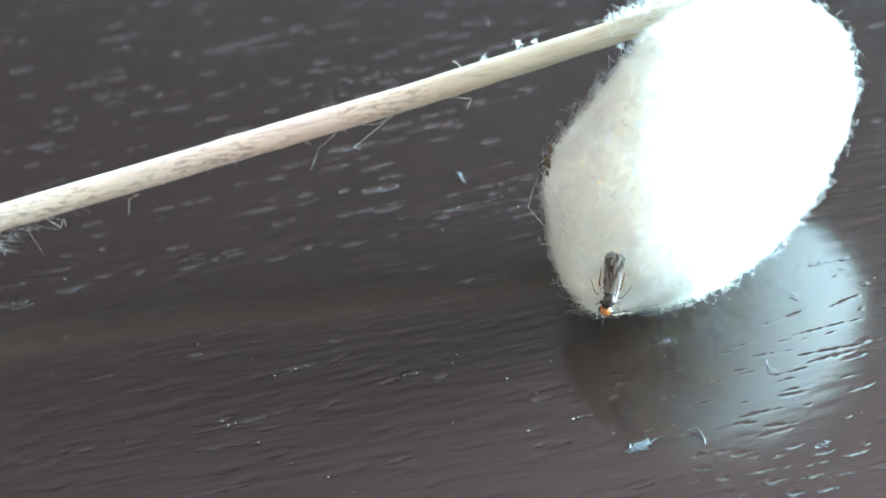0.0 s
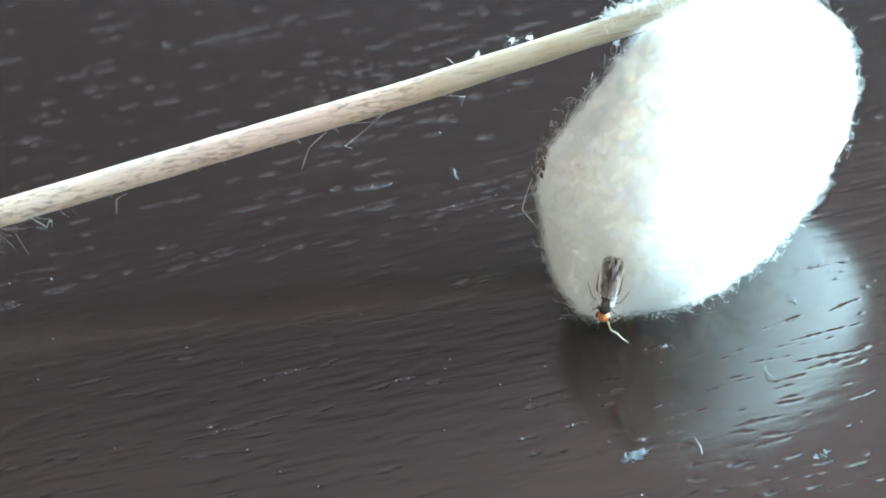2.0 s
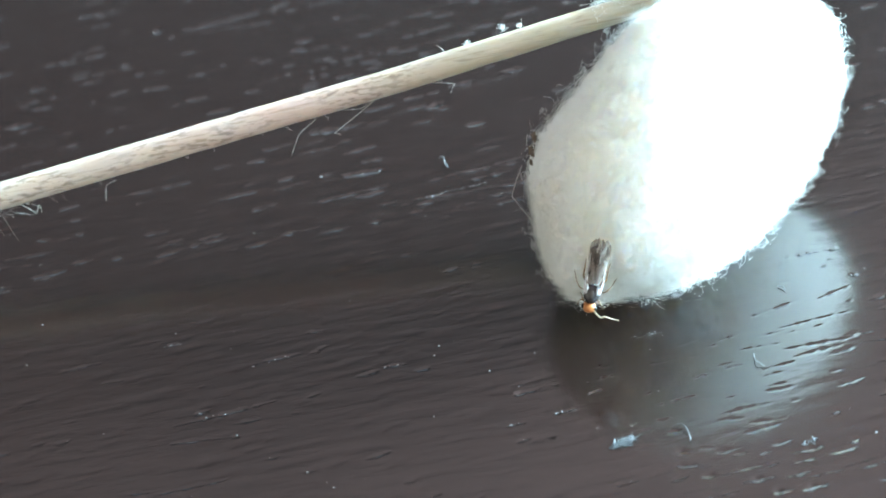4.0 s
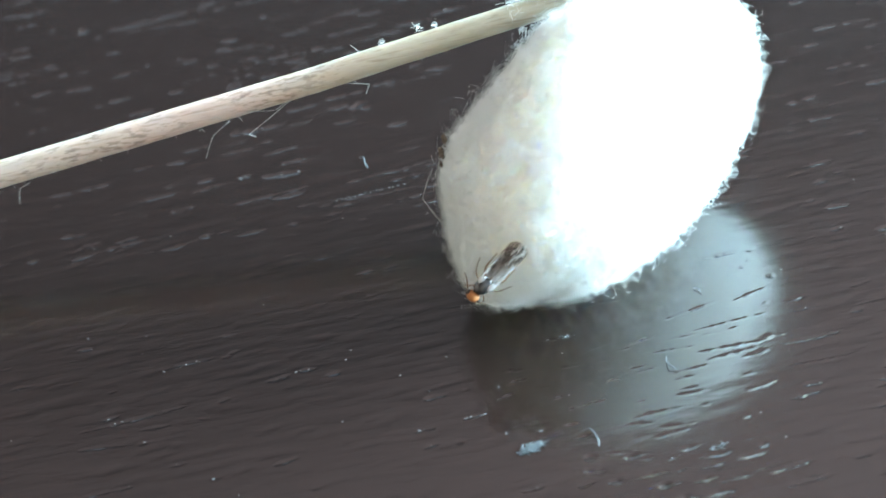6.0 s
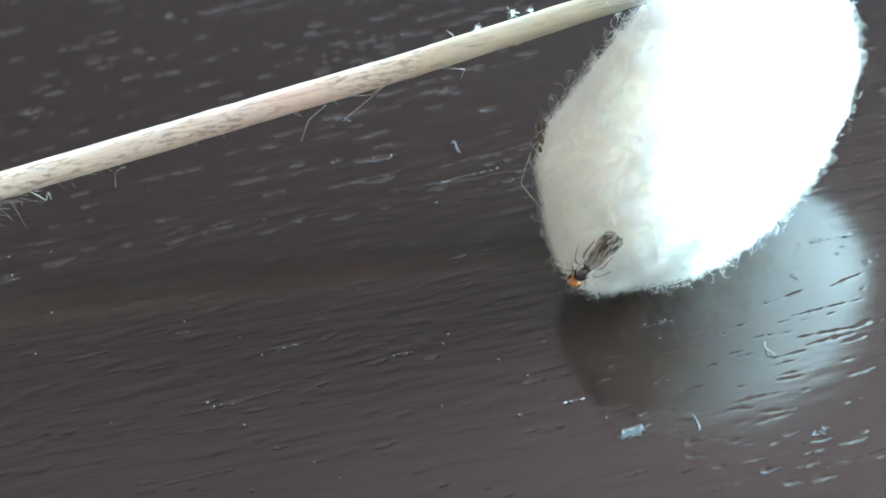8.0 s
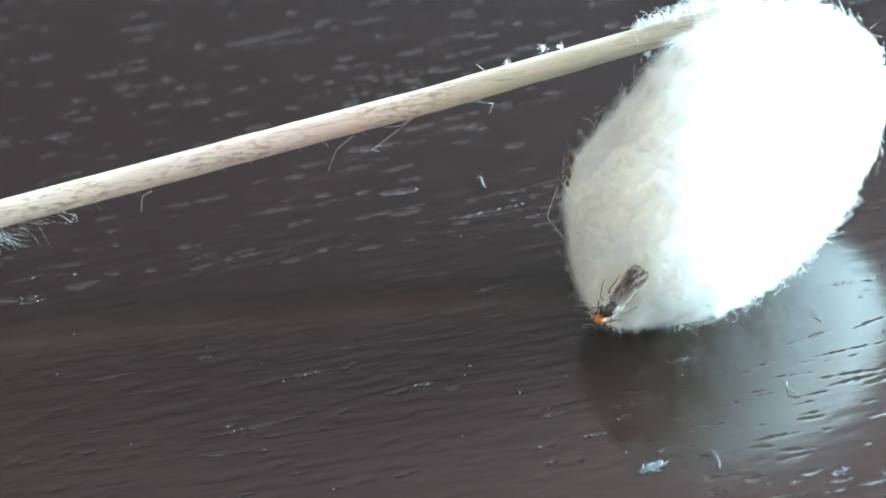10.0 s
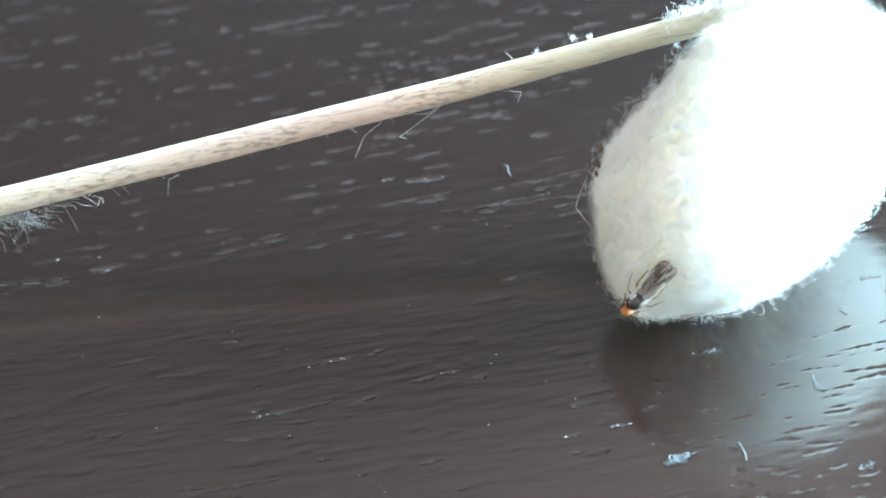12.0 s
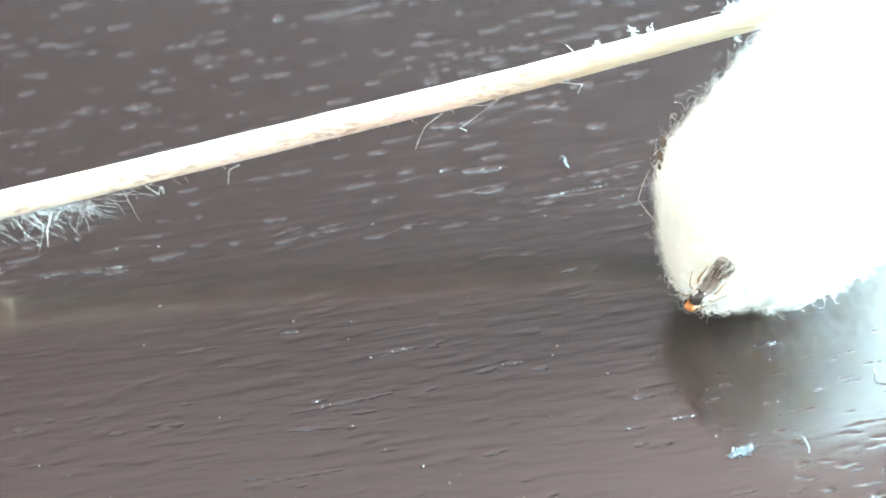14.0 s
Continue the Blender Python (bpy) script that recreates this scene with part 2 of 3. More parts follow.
def strands(paths, radius):
    """Many thin three-sided threads at once: paths is (n, k, 3), radius (n, k)."""
    n, k, _ = paths.shape
    d = np.gradient(paths, axis=1)
    d /= np.linalg.norm(d, axis=2, keepdims=True) + 1e-12
    ref = np.where(np.abs(d[..., 2:3]) < 0.8, np.array([0, 0, 1.0]), np.array([1.0, 0, 0]))
    u = np.cross(d, ref)
    u /= np.linalg.norm(u, axis=2, keepdims=True) + 1e-12
    w = np.cross(d, u)
    ring = []
    for a in (0, 2 * math.pi / 3, 4 * math.pi / 3):
        ring.append(paths + (u * math.cos(a) + w * math.sin(a)) * radius[..., None])
    verts = np.stack(ring, axis=2).reshape(-1, 3)
    base = (np.arange(n)[:, None] * k + np.arange(k - 1)[None]).ravel() * 3
    faces = []
    for j in range(3):
        a, b = base + j, base + (j + 1) % 3
        faces.append(np.stack([a, b, b + 3, a + 3], axis=1))
    return verts, np.concatenate(faces)


# ---- room ----
def room():
    x0, x1, y0, y1, z0, z1, t = -2.6, WIN_X, -1.9, LOW_Y, -0.75, 1.85, 0.14
    def wall(name, boxes, material, label):
        bm = bmesh.new()
        for a, b in boxes:
            box(bm, a, b)
        return tagged(part(name, bm, material, None, "", False), label, "wall", kind="structure")
    wall("wall_west", [((x0 - t, y0, z0), (x0, y1, z1))], PLASTER, "plain cream plastered wall of the room")
    wall("wall_south", [((x0 - t, y0 - t, z0), (x1 + t, y0, z1))], PLASTER, "plain cream plastered wall of the room")
    # placed and darkened so that the far part of the table reflects dark
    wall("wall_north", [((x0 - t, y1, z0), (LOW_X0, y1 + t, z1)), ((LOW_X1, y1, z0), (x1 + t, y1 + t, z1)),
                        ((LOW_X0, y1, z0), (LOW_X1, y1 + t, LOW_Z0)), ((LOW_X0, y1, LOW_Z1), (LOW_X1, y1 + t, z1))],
         DARKWALL, "unseen wall kept near black for the table's reflection, with an added opening")
    wall("wall_east", [((x1, y0, z0), (x1 + t, WIN_Y0, z1)), ((x1, WIN_Y1, z0), (x1 + t, y1, z1)),
                       ((x1, WIN_Y0, z0), (x1 + t, WIN_Y1, WIN_Z0)), ((x1, WIN_Y0, WIN_Z1), (x1 + t, WIN_Y1, z1))],
         PLASTER, "plain cream plastered wall with a window opening")
    tagged(wall("floor", [((x0 - t, y0 - t, z0 - 0.1), (x1 + t, y1 + t, z0))], FLOORING, "plain brown floor under the table"), category="floor")
    tagged(wall("ceiling", [((x0 - t, y0 - t, z1), (x1 + t, y1 + t, z1 + 0.1))], CEILING, "unseen brown ceiling toned for its reflection in the table"), category="ceiling")
    frame_bm = bmesh.new()
    f = 0.05
    for a, b in (((x1 + 0.03, WIN_Y0, WIN_Z0), (x1 + 0.08, WIN_Y0 + f, WIN_Z1)), ((x1 + 0.03, WIN_Y1 - f, WIN_Z0), (x1 + 0.08, WIN_Y1, WIN_Z1)),
                 ((x1 + 0.03, WIN_Y0 + f, WIN_Z0), (x1 + 0.08, WIN_Y1 - f, WIN_Z0 + f)), ((x1 + 0.03, WIN_Y0 + f, WIN_Z1 - f), (x1 + 0.08, WIN_Y1 - f, WIN_Z1))):
        box(frame_bm, a, b, 0.004)
    # frame round the opening added for the pore glints
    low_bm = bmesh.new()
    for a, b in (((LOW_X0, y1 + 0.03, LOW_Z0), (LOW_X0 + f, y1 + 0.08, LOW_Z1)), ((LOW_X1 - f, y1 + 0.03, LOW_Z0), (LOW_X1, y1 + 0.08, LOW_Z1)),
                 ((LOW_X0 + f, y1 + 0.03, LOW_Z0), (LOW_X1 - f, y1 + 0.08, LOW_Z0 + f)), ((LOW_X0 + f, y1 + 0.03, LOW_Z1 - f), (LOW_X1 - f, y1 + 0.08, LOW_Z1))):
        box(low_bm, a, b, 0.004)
    tagged(part("glint_lamp_frame", low_bm, PAINT, None), "white frame of an added unseen opening that makes the pores glint", "window", kind="structure")
    tagged(part("window_1", frame_bm, PAINT, None), "white painted window frame letting in daylight", "window", kind="structure")


room()

# ---- table ----
PORES = []


def pore_field(xs, ys, rng):
    """Depth in metres of the open wood pores over a grid of places in millimetres."""
    h = np.zeros((len(ys), len(xs)))
    X, Y = np.meshgrid(xs, ys)
    # broad waves of the veneer along the grain
    for _ in range(5200):
        cx, cy, length, width = rng.uniform(-31, 35), rng.uniform(-15, 36), rng.lognormal(-0.55, 0.5), rng.uniform(0.09, 0.24)
        i0, i1 = np.searchsorted(xs, (cx - 2 * length, cx + 2 * length))
        j0, j1 = np.searchsorted(ys, (cy - 1.2, cy + 1.2))
        x, y = X[j0:j1, i0:i1] - cx, Y[j0:j1, i0:i1] - cy
        h[j0:j1, i0:i1] -= rng.uniform(0.0005, 0.0044) * np.exp(-(x / length) ** 2 * 2 - ((y - (math.tan(GRAIN) + rng.normal(0.0, 0.04)) * x) / width) ** 2)
    sets = []
    for _ in range(2700):
        cx, cy = rng.uniform(-31, 35), rng.uniform(-15, 36)
        far, coarse = cy > 8.5, cx > 8 and cy < -2
        dense = 0.62 if far else 0.55 if coarse else 0.14 + 0.05 * max(0.0, cx - 8)
        length = rng.lognormal(0.0 if far else -0.25 if coarse else -0.75, 0.45)
        width = rng.uniform(0.038, 0.075) if far else rng.uniform(0.04, 0.085)
        if rng.uniform() < min(dense, 0.62):
            sets.append((cx, cy, length, width, width * rng.uniform(*(0.28, 0.85) if far or coarse else (0.16, 0.75)), GRAIN + rng.normal(0, 0.035)))
    # pores that are long or wide enough to be known one by one: middle, length, lean in degrees
    right = [(17.4, 1.9, 2.1, 1), (15.4, -0.9, 2.4, 11), (18.0, -0.6, 1.4, 13), (16.9, -1.9, 3.1, 4), (13.5, -2.0, 1.1, 8), (14.6, -2.8, 1.9, 2),
             (16.7, -3.2, 2.7, 0), (15.0, -4.0, 1.7, 6), (12.2, -3.8, 1.1, 6), (14.6, -4.4, 1.2, 4), (14.8, -5.2, 1.2, 2), (11.1, -4.8, 0.9, 6),
             (13.3, -5.9, 1.9, 4), (12.6, -6.3, 1.0, -2), (17.4, -5.5, 1.2, 8), (16.7, -6.9, 0.9, 8), (14.2, -7.9, 0.9, 6), (12.5, -8.9, 1.3, 2),
             (10.4, -8.1, 0.6, -2), (14.8, -9.0, 0.9, 4), (11.4, -7.5, 0.6, -4), (10.4, -6.4, 0.5, -2)]
    left = [(-15.5, 8.5, 1.0, 5), (-12.1, 3.1, 1.4, 2), (-8.5, 3.4, 0.8, -1), (-4.3, 1.5, 2.0, 5), (-6.5, -1.0, 4.1, 4), (-7.8, -2.2, 1.9, -5),
            (-8.1, -4.6, 3.1, 2), (-10.2, -4.4, 0.9, -5), (0.3, -0.1, 0.9, -3), (10.3, -1.0, 1.5, 2), (6.5, -4.3, 0.9, 1), (4.6, -4.5, 0.8, 7),
            (7.8, -3.6, 0.7, 12), (3.6, 9.5, 2.7, -3), (6.1, 9.4, 2.2, -4), (-6.9, 9.2, 2.7, 6), (-20.6, 0.3, 0.9, 9)]
    back = [(-14.6, 19.6, 1.3, 3), (-12.6, 23.7, 1.6, -3), (-10.1, 19.5, 0.8, 3), (-8.2, 20.5, 1.2, 0), (4.1, 15.6, 0.9, 9), (-0.6, 15.2, 2.0, -4),
            (0.5, 11.9, 1.9, -6), (-3.1, 21.0, 0.7, 5), (-8.0, 24.8, 0.8, 10), (-17.1, 8.9, 4.1, -3), (-23.9, 25.2, 1.9, 1), (-15.5, 25.9, 1.1, 4)]
    front = [(12.1, -7.8, 0.8, -5), (10.5, -7.5, 0.5, -4), (10.5, -8.2, 0.7, -8), (11.3, -8.9, 0.8, -3), (12.9, -9.5, 1.2, 2), (15.0, -8.5, 1.3, 1), (14.4, -9.6, 0.9, 3),
             (14.8, -10.4, 0.9, 3), (16.7, -8.5, 0.5, 7), (13.9, -6.7, 1.3, -3), (17.6, -3.8, 1.1, 4), (16.6, -3.6, 2.0, 7), (13.6, -10.3, 0.8, -2)]
    for group, width, deep in ((right, 0.072, 0.75), (front, 0.088, 0.75), (left, 0.052, 0.75), (back, 0.10, 0.65)):
        for x, y, length, turn in group:
            sets.append((x, y, length, width * rng.uniform(0.8, 1.2), width * deep, radians(turn)))
    for cx, cy, length, width, depth, lean in sets:
        PORES.append((cx, cy, length))
        wob, ph = rng.uniform(0.0, 0.05), rng.uniform(0, 6)
        tilt = math.tan(lean)
        i0, i1 = np.searchsorted(xs, (cx - length * 0.75, cx + length * 0.75))
        j0, j1 = np.searchsorted(ys, (cy - 0.5, cy + 0.5))
        if i1 - i0 < 2 or j1 - j0 < 2:
            continue
        x, y = X[j0:j1, i0:i1], Y[j0:j1, i0:i1]
        u = (x - cx) / length
        off = y - cy - tilt * (x - cx) - wob * np.sin(x * 4 / length + ph)
        w = width * (0.55 + 0.45 * np.cos(np.clip(u, -0.75, 0.75) * 4)) * (1 + 0.35 * np.sin(x * 9 + ph * 3))
        w = np.maximum(w, 0.018)
        knots = np.arange(xs[i0] - 0.2, xs[i1 - 1] + 0.4, 0.15)
        bead = np.interp(x[0], knots, np.clip(rng.uniform(-0.15, 1.1, len(knots)), 0, 1))[None, :]
        run = np.clip(1.15 - (np.abs(u) * 2) ** 4, 0, 1) * bead
        h[j0:j1, i0:i1] = np.minimum(h[j0:j1, i0:i1], -depth * run * np.exp(-(off / w) ** 2))
    return h


def table():
    rng = np.random.default_rng(5)
    top = new("table")
    xs = np.concatenate([[-650, -400, -200, -90, -45], np.arange(-26, 32.0, 0.08), [45, 90, 200, 400, 650]])
    ys = np.concatenate([[-400, -200, -90, -40], np.arange(-13, 34.0, 0.045), [45, 90, 200, 350, 550]])
    h = pore_field(xs, ys, rng)
    edge = (xs[None, :] < -25.9) | (xs[None, :] > 31.9) | (ys[:, None] < -12.9) | (ys[:, None] > 33.9)
    h[edge] = 0
    X, Y = np.meshgrid(xs, ys)
    verts = np.stack([X * MM, Y * MM, h * MM], axis=2).reshape(-1, 3)
    nx, ny = len(xs), len(ys)
    i = (np.arange(ny - 1)[:, None] * nx + np.arange(nx - 1)[None]).ravel()
    faces = np.stack([i, i + 1, i + 1 + nx, i + nx], axis=1)
    child(quick_mesh("veneer", verts, faces, WOOD), top, "dark wood veneer with open pores")
    bm = bmesh.new()
    box(bm, (-0.65, -0.4, -0.030), (0.65, 0.55, -0.0012), 0.001)
    part("tabletop", bm, WOOD, top, "", False)
    for x, y in ((-0.58, -0.33), (0.58, -0.33), (-0.58, 0.48), (0.58, 0.48)):
        bm = bmesh.new()
        box(bm, (x - 0.03, y - 0.03, -0.75), (x + 0.03, y + 0.03, -0.030), 0.003)
        part("leg", bm, WOOD, top, "", False)
    tagged(top, "dark-stained wooden table with a satin varnish and open pores", "table")


table()

# ---- cocoon ----
CENTRE = np.array((13.44, 4.46, 4.95))
SIZE = np.array((7.51, 4.55, 4.57))
TURN, RISE = 0.597, radians(18)  # the far end lies higher
AXES = np.array(((math.cos(TURN) * math.cos(RISE), math.sin(TURN) * math.cos(RISE), math.sin(RISE)), (-math.sin(TURN), math.cos(TURN), 0),
                 (-math.cos(TURN) * math.sin(RISE), -math.sin(TURN) * math.sin(RISE), math.cos(RISE))))
# swellings and hollows of the fluff: direction in the cocoon's own axes, height in millimetres, width
SWELL = (((-0.62, 0.65, 0.44), 0.42, 0.25), ((-0.99, -0.12, -0.09), 0.38, 0.25), ((-0.82, -0.54, -0.18), -0.45, 0.25),
         ((-0.90, 0.27, 0.35), -0.30, 0.22), ((-0.23, 0.59, 0.77), -0.28, 0.25), ((0.32, 0.58, 0.75), 0.35, 0.25))


def cocoon_surface(d):
    """Places on the cocoon, in millimetres, for unit directions in its own axes."""
    p = d * SIZE
    n = d / SIZE
    n /= np.linalg.norm(n, axis=1, keepdims=True)
    lift = np.zeros(len(d))
    for way, amount, width in SWELL:
        w = np.array(way) / np.linalg.norm(way)
        lift += amount * np.exp(-((d - w) ** 2).sum(1) / width ** 2)
    for f, a in ((1.1, 0.12), (2.6, 0.15), (6.0, 0.19), (13.0, 0.12)):
        lift += a * np.array([noise.noise(Vector(q * f * 0.5)) for q in p])
    p = p + n * lift[:, None]
    q = p @ AXES + CENTRE
    q[:, 2] = np.maximum(q[:, 2], 0.02)
    return q, n @ AXES


def cocoon():
    rng = np.random.default_rng(11)
    thing = new("cocoon")
    bm = bmesh.new()
    bmesh.ops.create_icosphere(bm, subdivisions=7, radius=1)
    d = np.array([v.co[:] for v in bm.verts])
    q, _ = cocoon_surface(d)
    for v, p in zip(bm.verts, q):
        v.co = Vector(p) * MM
    part("core", bm, CORE, thing, "dense white silk core")

    def fluff(count, steps, step, thick, lift, curl, spread, high, below=0.0):
        d = rng.normal(size=(count, 3))
        d /= np.linalg.norm(d, axis=1, keepdims=True)
        if below:
            d[:, 2] = -np.abs(d[:, 2]) * below
            d[:, 1] = -np.abs(d[:, 1])
            d /= np.linalg.norm(d, axis=1, keepdims=True)
        p, n = cocoon_surface(d)
        p = p + n * rng.uniform(-0.03, 0.07, (count, 1))
        t = np.cross(n, rng.normal(size=(count, 3)))
        t /= np.linalg.norm(t, axis=1, keepdims=True)
        way = t + n * rng.normal(lift, spread, (count, 1))
        way /= np.linalg.norm(way, axis=1, keepdims=True)
        axis = n * rng.normal(0, 1, (count, 1)) + t * rng.normal(0, 0.6, (count, 1)) + np.cross(n, t) * np.abs(rng.normal(0.5, 0.5, (count, 1)))
        axis /= np.linalg.norm(axis, axis=1, keepdims=True)
        rate = rng.choice((-1.0, 1.0), (count, 1)) * curl * rng.uniform(0.5, 1.5, (count, 1))
        out = [p]
        shell = np.linalg.norm((p - CENTRE) @ AXES.T / SIZE, axis=1, keepdims=True)
        for _ in range(steps):
            way = way + np.cross(axis, way) * rate + rng.normal(0, 0.12, way.shape)
            way /= np.linalg.norm(way, axis=1, keepdims=True)
            p = p + way * step * rng.uniform(0.8, 1.2, (count, 1))
            r = (p - CENTRE) @ AXES.T / SIZE
            far = np.linalg.norm(r, axis=1, keepdims=True) - shell
            p = p - n * np.where(far > high, far - high, np.minimum(far, 0)) * 4.5
            p[:, 2] = np.maximum(p[:, 2], 0.03)
            out.append(p)
        paths = np.stack(out, axis=1)
        radius = np.full(paths.shape[:2], thick) * rng.uniform(0.7, 1.25, (count, 1))
        radius[:, -1] *= 0.5
        return strands(paths * MM, radius * MM)

    for name, args in (("matted_fibre", (23000, 8, 0.11, 0.0042, 0.08, 0.22, 0.2, 0.02)),
                       ("loose_fibre", (15500, 18, 0.060, 0.0029, 0.40, 0.55, 0.3, 0.155)),
                       ("stray_fibre", (4200, 20, 0.062, 0.0028, 0.50, 0.55, 0.3, 0.17)),
                       ("fringe_fibre", (1500, 22, 0.058, 0.0029, 0.30, 0.62, 0.3, 0.14, 0.5))):
        v, f = fluff(*args)
        child(quick_mesh(name, v, f, FLUFF), thing, "curled white silk fibres", "stuff")

    # loose silk that binds the stem where it enters the cocoon
    n = 900
    at = 11.0 + 5.2 * rng.uniform(0, 1, n) ** 0.7
    ang = rng.normal(0.95, 0.5, n)
    out_from = 0.50 + np.abs(rng.normal(0, 0.30, n)) * np.clip((at - 10.8) / 3.0, 0.15, 1)
    p = np.stack([at, np.interp(at, (8.7, 11.6, 14.4, 16.1), (10.74, 10.75, 10.76, 10.82)) + np.cos(ang) * out_from, np.interp(at, (8.7, 11.6, 14.4, 16.1), (6.50, 6.93, 7.38, 7.33)) + np.sin(ang) * out_from], axis=1)
    way = rng.normal(size=(n, 3))
    turn = rng.normal(size=(n, 3))
    turn /= np.linalg.norm(turn, axis=1, keepdims=True)
    line = [p]
    for _ in range(10):
        way = way + np.cross(turn, way) * 0.45 + rng.normal(0, 0.1, way.shape)
        way /= np.linalg.norm(way, axis=1, keepdims=True)
        p = p + way * 0.07
        line.append(p)
    line = np.stack(line, axis=1)
    v, f = strands(line * MM, np.full(line.shape[:2], 0.0040) * MM)
    child(quick_mesh("collar_fibre", v, f, FLUFF), thing, "loose silk wound round the stem", "stuff")

    # a stiff bent hair caught in the fluff
    hair = [(8.29, 1.29, 2.29), (7.32, 2.43, 2.92), (6.56, 2.21, 4.50), (6.15, 3.29, 4.63), (6.18, 3.43, 4.66), (6.44, 3.85, 4.98), (6.76, 4.21, 5.35)]
    part("bent_hair", tube_bm(np.array(hair) * MM, [0.021 * MM] * 7, 5), TUFT, thing, "stiff straw-coloured hair with a bend")
    for c, size in (((7.19, 4.02, 6.14), (0.10, 0.22, 0.16)), ((7.40, 4.36, 6.57), (0.09, 0.16, 0.12)), ((7.10, 3.71, 5.86), (0.06, 0.13, 0.10))):
        bm = bmesh.new()
        bmesh.ops.create_icosphere(bm, subdivisions=4, radius=1)
        for v in bm.verts:
            k = 1 + 0.9 * noise.noise(v.co * 1.7 + Vector(c)) + 0.4 * noise.noise(v.co * 5)
            v.co = Vector([(a + b * w * k) * MM for a, b, w in zip(c, size, v.co)])
        part("debris", bm, DEBRIS, thing, "brown crumb stuck in the fluff")
    tagged(thing, "white fluffy silk cocoon mass round a dry stem", "cocoon")


cocoon()

# ---- stem ----
STEM = [(-42.60, 8.25, 0.62), (-34.15, 9.09, 0.90), (-27.92, 9.74, 1.75), (-24.32, 10.16, 2.45), (-21.02, 10.23, 3.00), (-16.93, 10.35, 3.42), (-12.97, 10.49, 3.82), (-8.02, 10.57, 4.40),
        (-4.21, 10.62, 4.86), (-0.64, 10.67, 5.28), (3.00, 10.72, 5.72), (5.74, 10.73, 6.15), (8.66, 10.75, 6.58), (11.56, 10.77, 7.00), (14.44, 10.77, 7.45), (16.15, 10.60, 7.40)]


def stem():
    rng = np.random.default_rng(3)
    thing = new("stem")
    k = 180
    line = spline(STEM, k) - np.array((0, 0.02, 0.03))
    x = line[:, 0]
    r = np.interp(x, (-41, -24, -21.5, -19, -12, 0, 8, 13, 21), (0.61, 0.61, 0.60, 0.585, 0.56, 0.545, 0.522, 0.485, 0.47))
    bm = tube_bm(line * MM, r * MM, 20)
    for v in bm.verts:
        v.co += Vector((0, 0, 1)) * 0.025 * MM * noise.noise(v.co * 700)
    part("stalk", bm, STRAW, thing, "dry straw stalk with dark flecks")
    # the lower sheath ends in a torn lip
    low = line[x < -20.6]
    rr = np.interp(low[:, 0], (-41, -24, -21.4, -20.6), (0.68, 0.70, 0.72, 0.60))
    bm = tube_bm((low + np.array((0, -0.05, -0.10))) * MM, rr * MM, 18)
    part("sheath", bm, HUSK, thing, "orange-tan sheath with a torn lip")

    # fine hairs
    def hairs(count, x0, x1, length, thick, down, spread, kink):
        xs = np.clip(rng.normal((x0 + x1) / 2, (x1 - x0) * 0.24, count), x0, x1)
        c = np.stack([np.interp(xs, x, line[:, j]) for j in range(3)], axis=1)
        ang = rng.normal(-2.3, 0.5, count)
        n = np.stack([np.zeros(count), np.cos(ang), np.sin(ang)], axis=1)
        p = c + n * np.interp(xs, x, r)[:, None] * 0.95
        way = n * down + np.stack([rng.normal(0.9, spread, count), rng.normal(-0.2, 0.4, count), rng.normal(-0.1, 0.35, count)], axis=1)
        out = [p]
        step = rng.uniform(0.5, 1.0, (count, 1)) * length / 6
        for i in range(6):
            way = way + rng.normal(0, kink, way.shape)
            way /= np.linalg.norm(way, axis=1, keepdims=True)
            p = p + way * step
            p[:, 2] = np.maximum(p[:, 2], 0.03)
            out.append(p)
        paths = np.stack(out, axis=1)
        rad = np.full(paths.shape[:2], thick)
        rad[:, -1] *= 0.4
        return strands(paths * MM, rad * MM)

    v, f = hairs(95, -21.2, -14.6, 2.0, 0.0036, 0.55, 0.9, 0.17)
    child(quick_mesh("hair_tuft", v, f, TUFT), thing, "tuft of fine pale hairs", "stuff")
    v, f = hairs(16, -20.0, -10.0, 1.3, 0.0042, 0.05, 0.12, 0.05)
    child(quick_mesh("lying_hairs", v, f, HAIR), thing, "pale hairs lying along the underside", "stuff")
    v, f = hairs(30, -15.0, 16.0, 0.45, 0.010, 0.3, 1.0, 0.3)
    child(quick_mesh("short_hairs", v, f, HAIR), thing, "short fine hairs", "stuff")
    for pts in ([(1.83, 10.29, 5.34), (0.63, 10.01, 4.71), (-0.38, 9.70, 4.27), (-0.12, 9.75, 4.05)],
                [(1.83, 10.29, 5.34), (0.87, 10.09, 4.96), (-0.24, 10.00, 5.26)],
                [(-1.02, 10.29, 4.72), (-1.83, 9.99, 4.33), (-2.32, 9.91, 3.33)],
                [(3.79, 10.33, 5.49), (4.88, 10.30, 5.20), (4.68, 10.38, 4.69)],
                [(-9.69, 10.18, 3.56), (-10.14, 10.06, 3.45), (-10.31, 10.07, 2.67)],
                [(-13.82, 9.94, 3.41), (-13.26, 9.95, 2.72), (-13.00, 9.74, 3.34), (-13.02, 9.82, 2.83)],
                [(4.71, 11.01, 6.38), (4.41, 11.18, 6.68)],
                [(-21.12, 9.79, 2.75), (-21.20, 9.61, 1.50), (-21.33, 9.67, 0.30)],
                [(-21.60, 9.70, 2.40), (-21.11, 9.65, 1.30), (-20.52, 9.63, 0.05)],
                [(-17.84, 9.97, 2.50), (-18.14, 9.69, 1.90), (-18.27, 9.71, 1.00)]):
        k = 4 * (len(pts) - 1) + 1
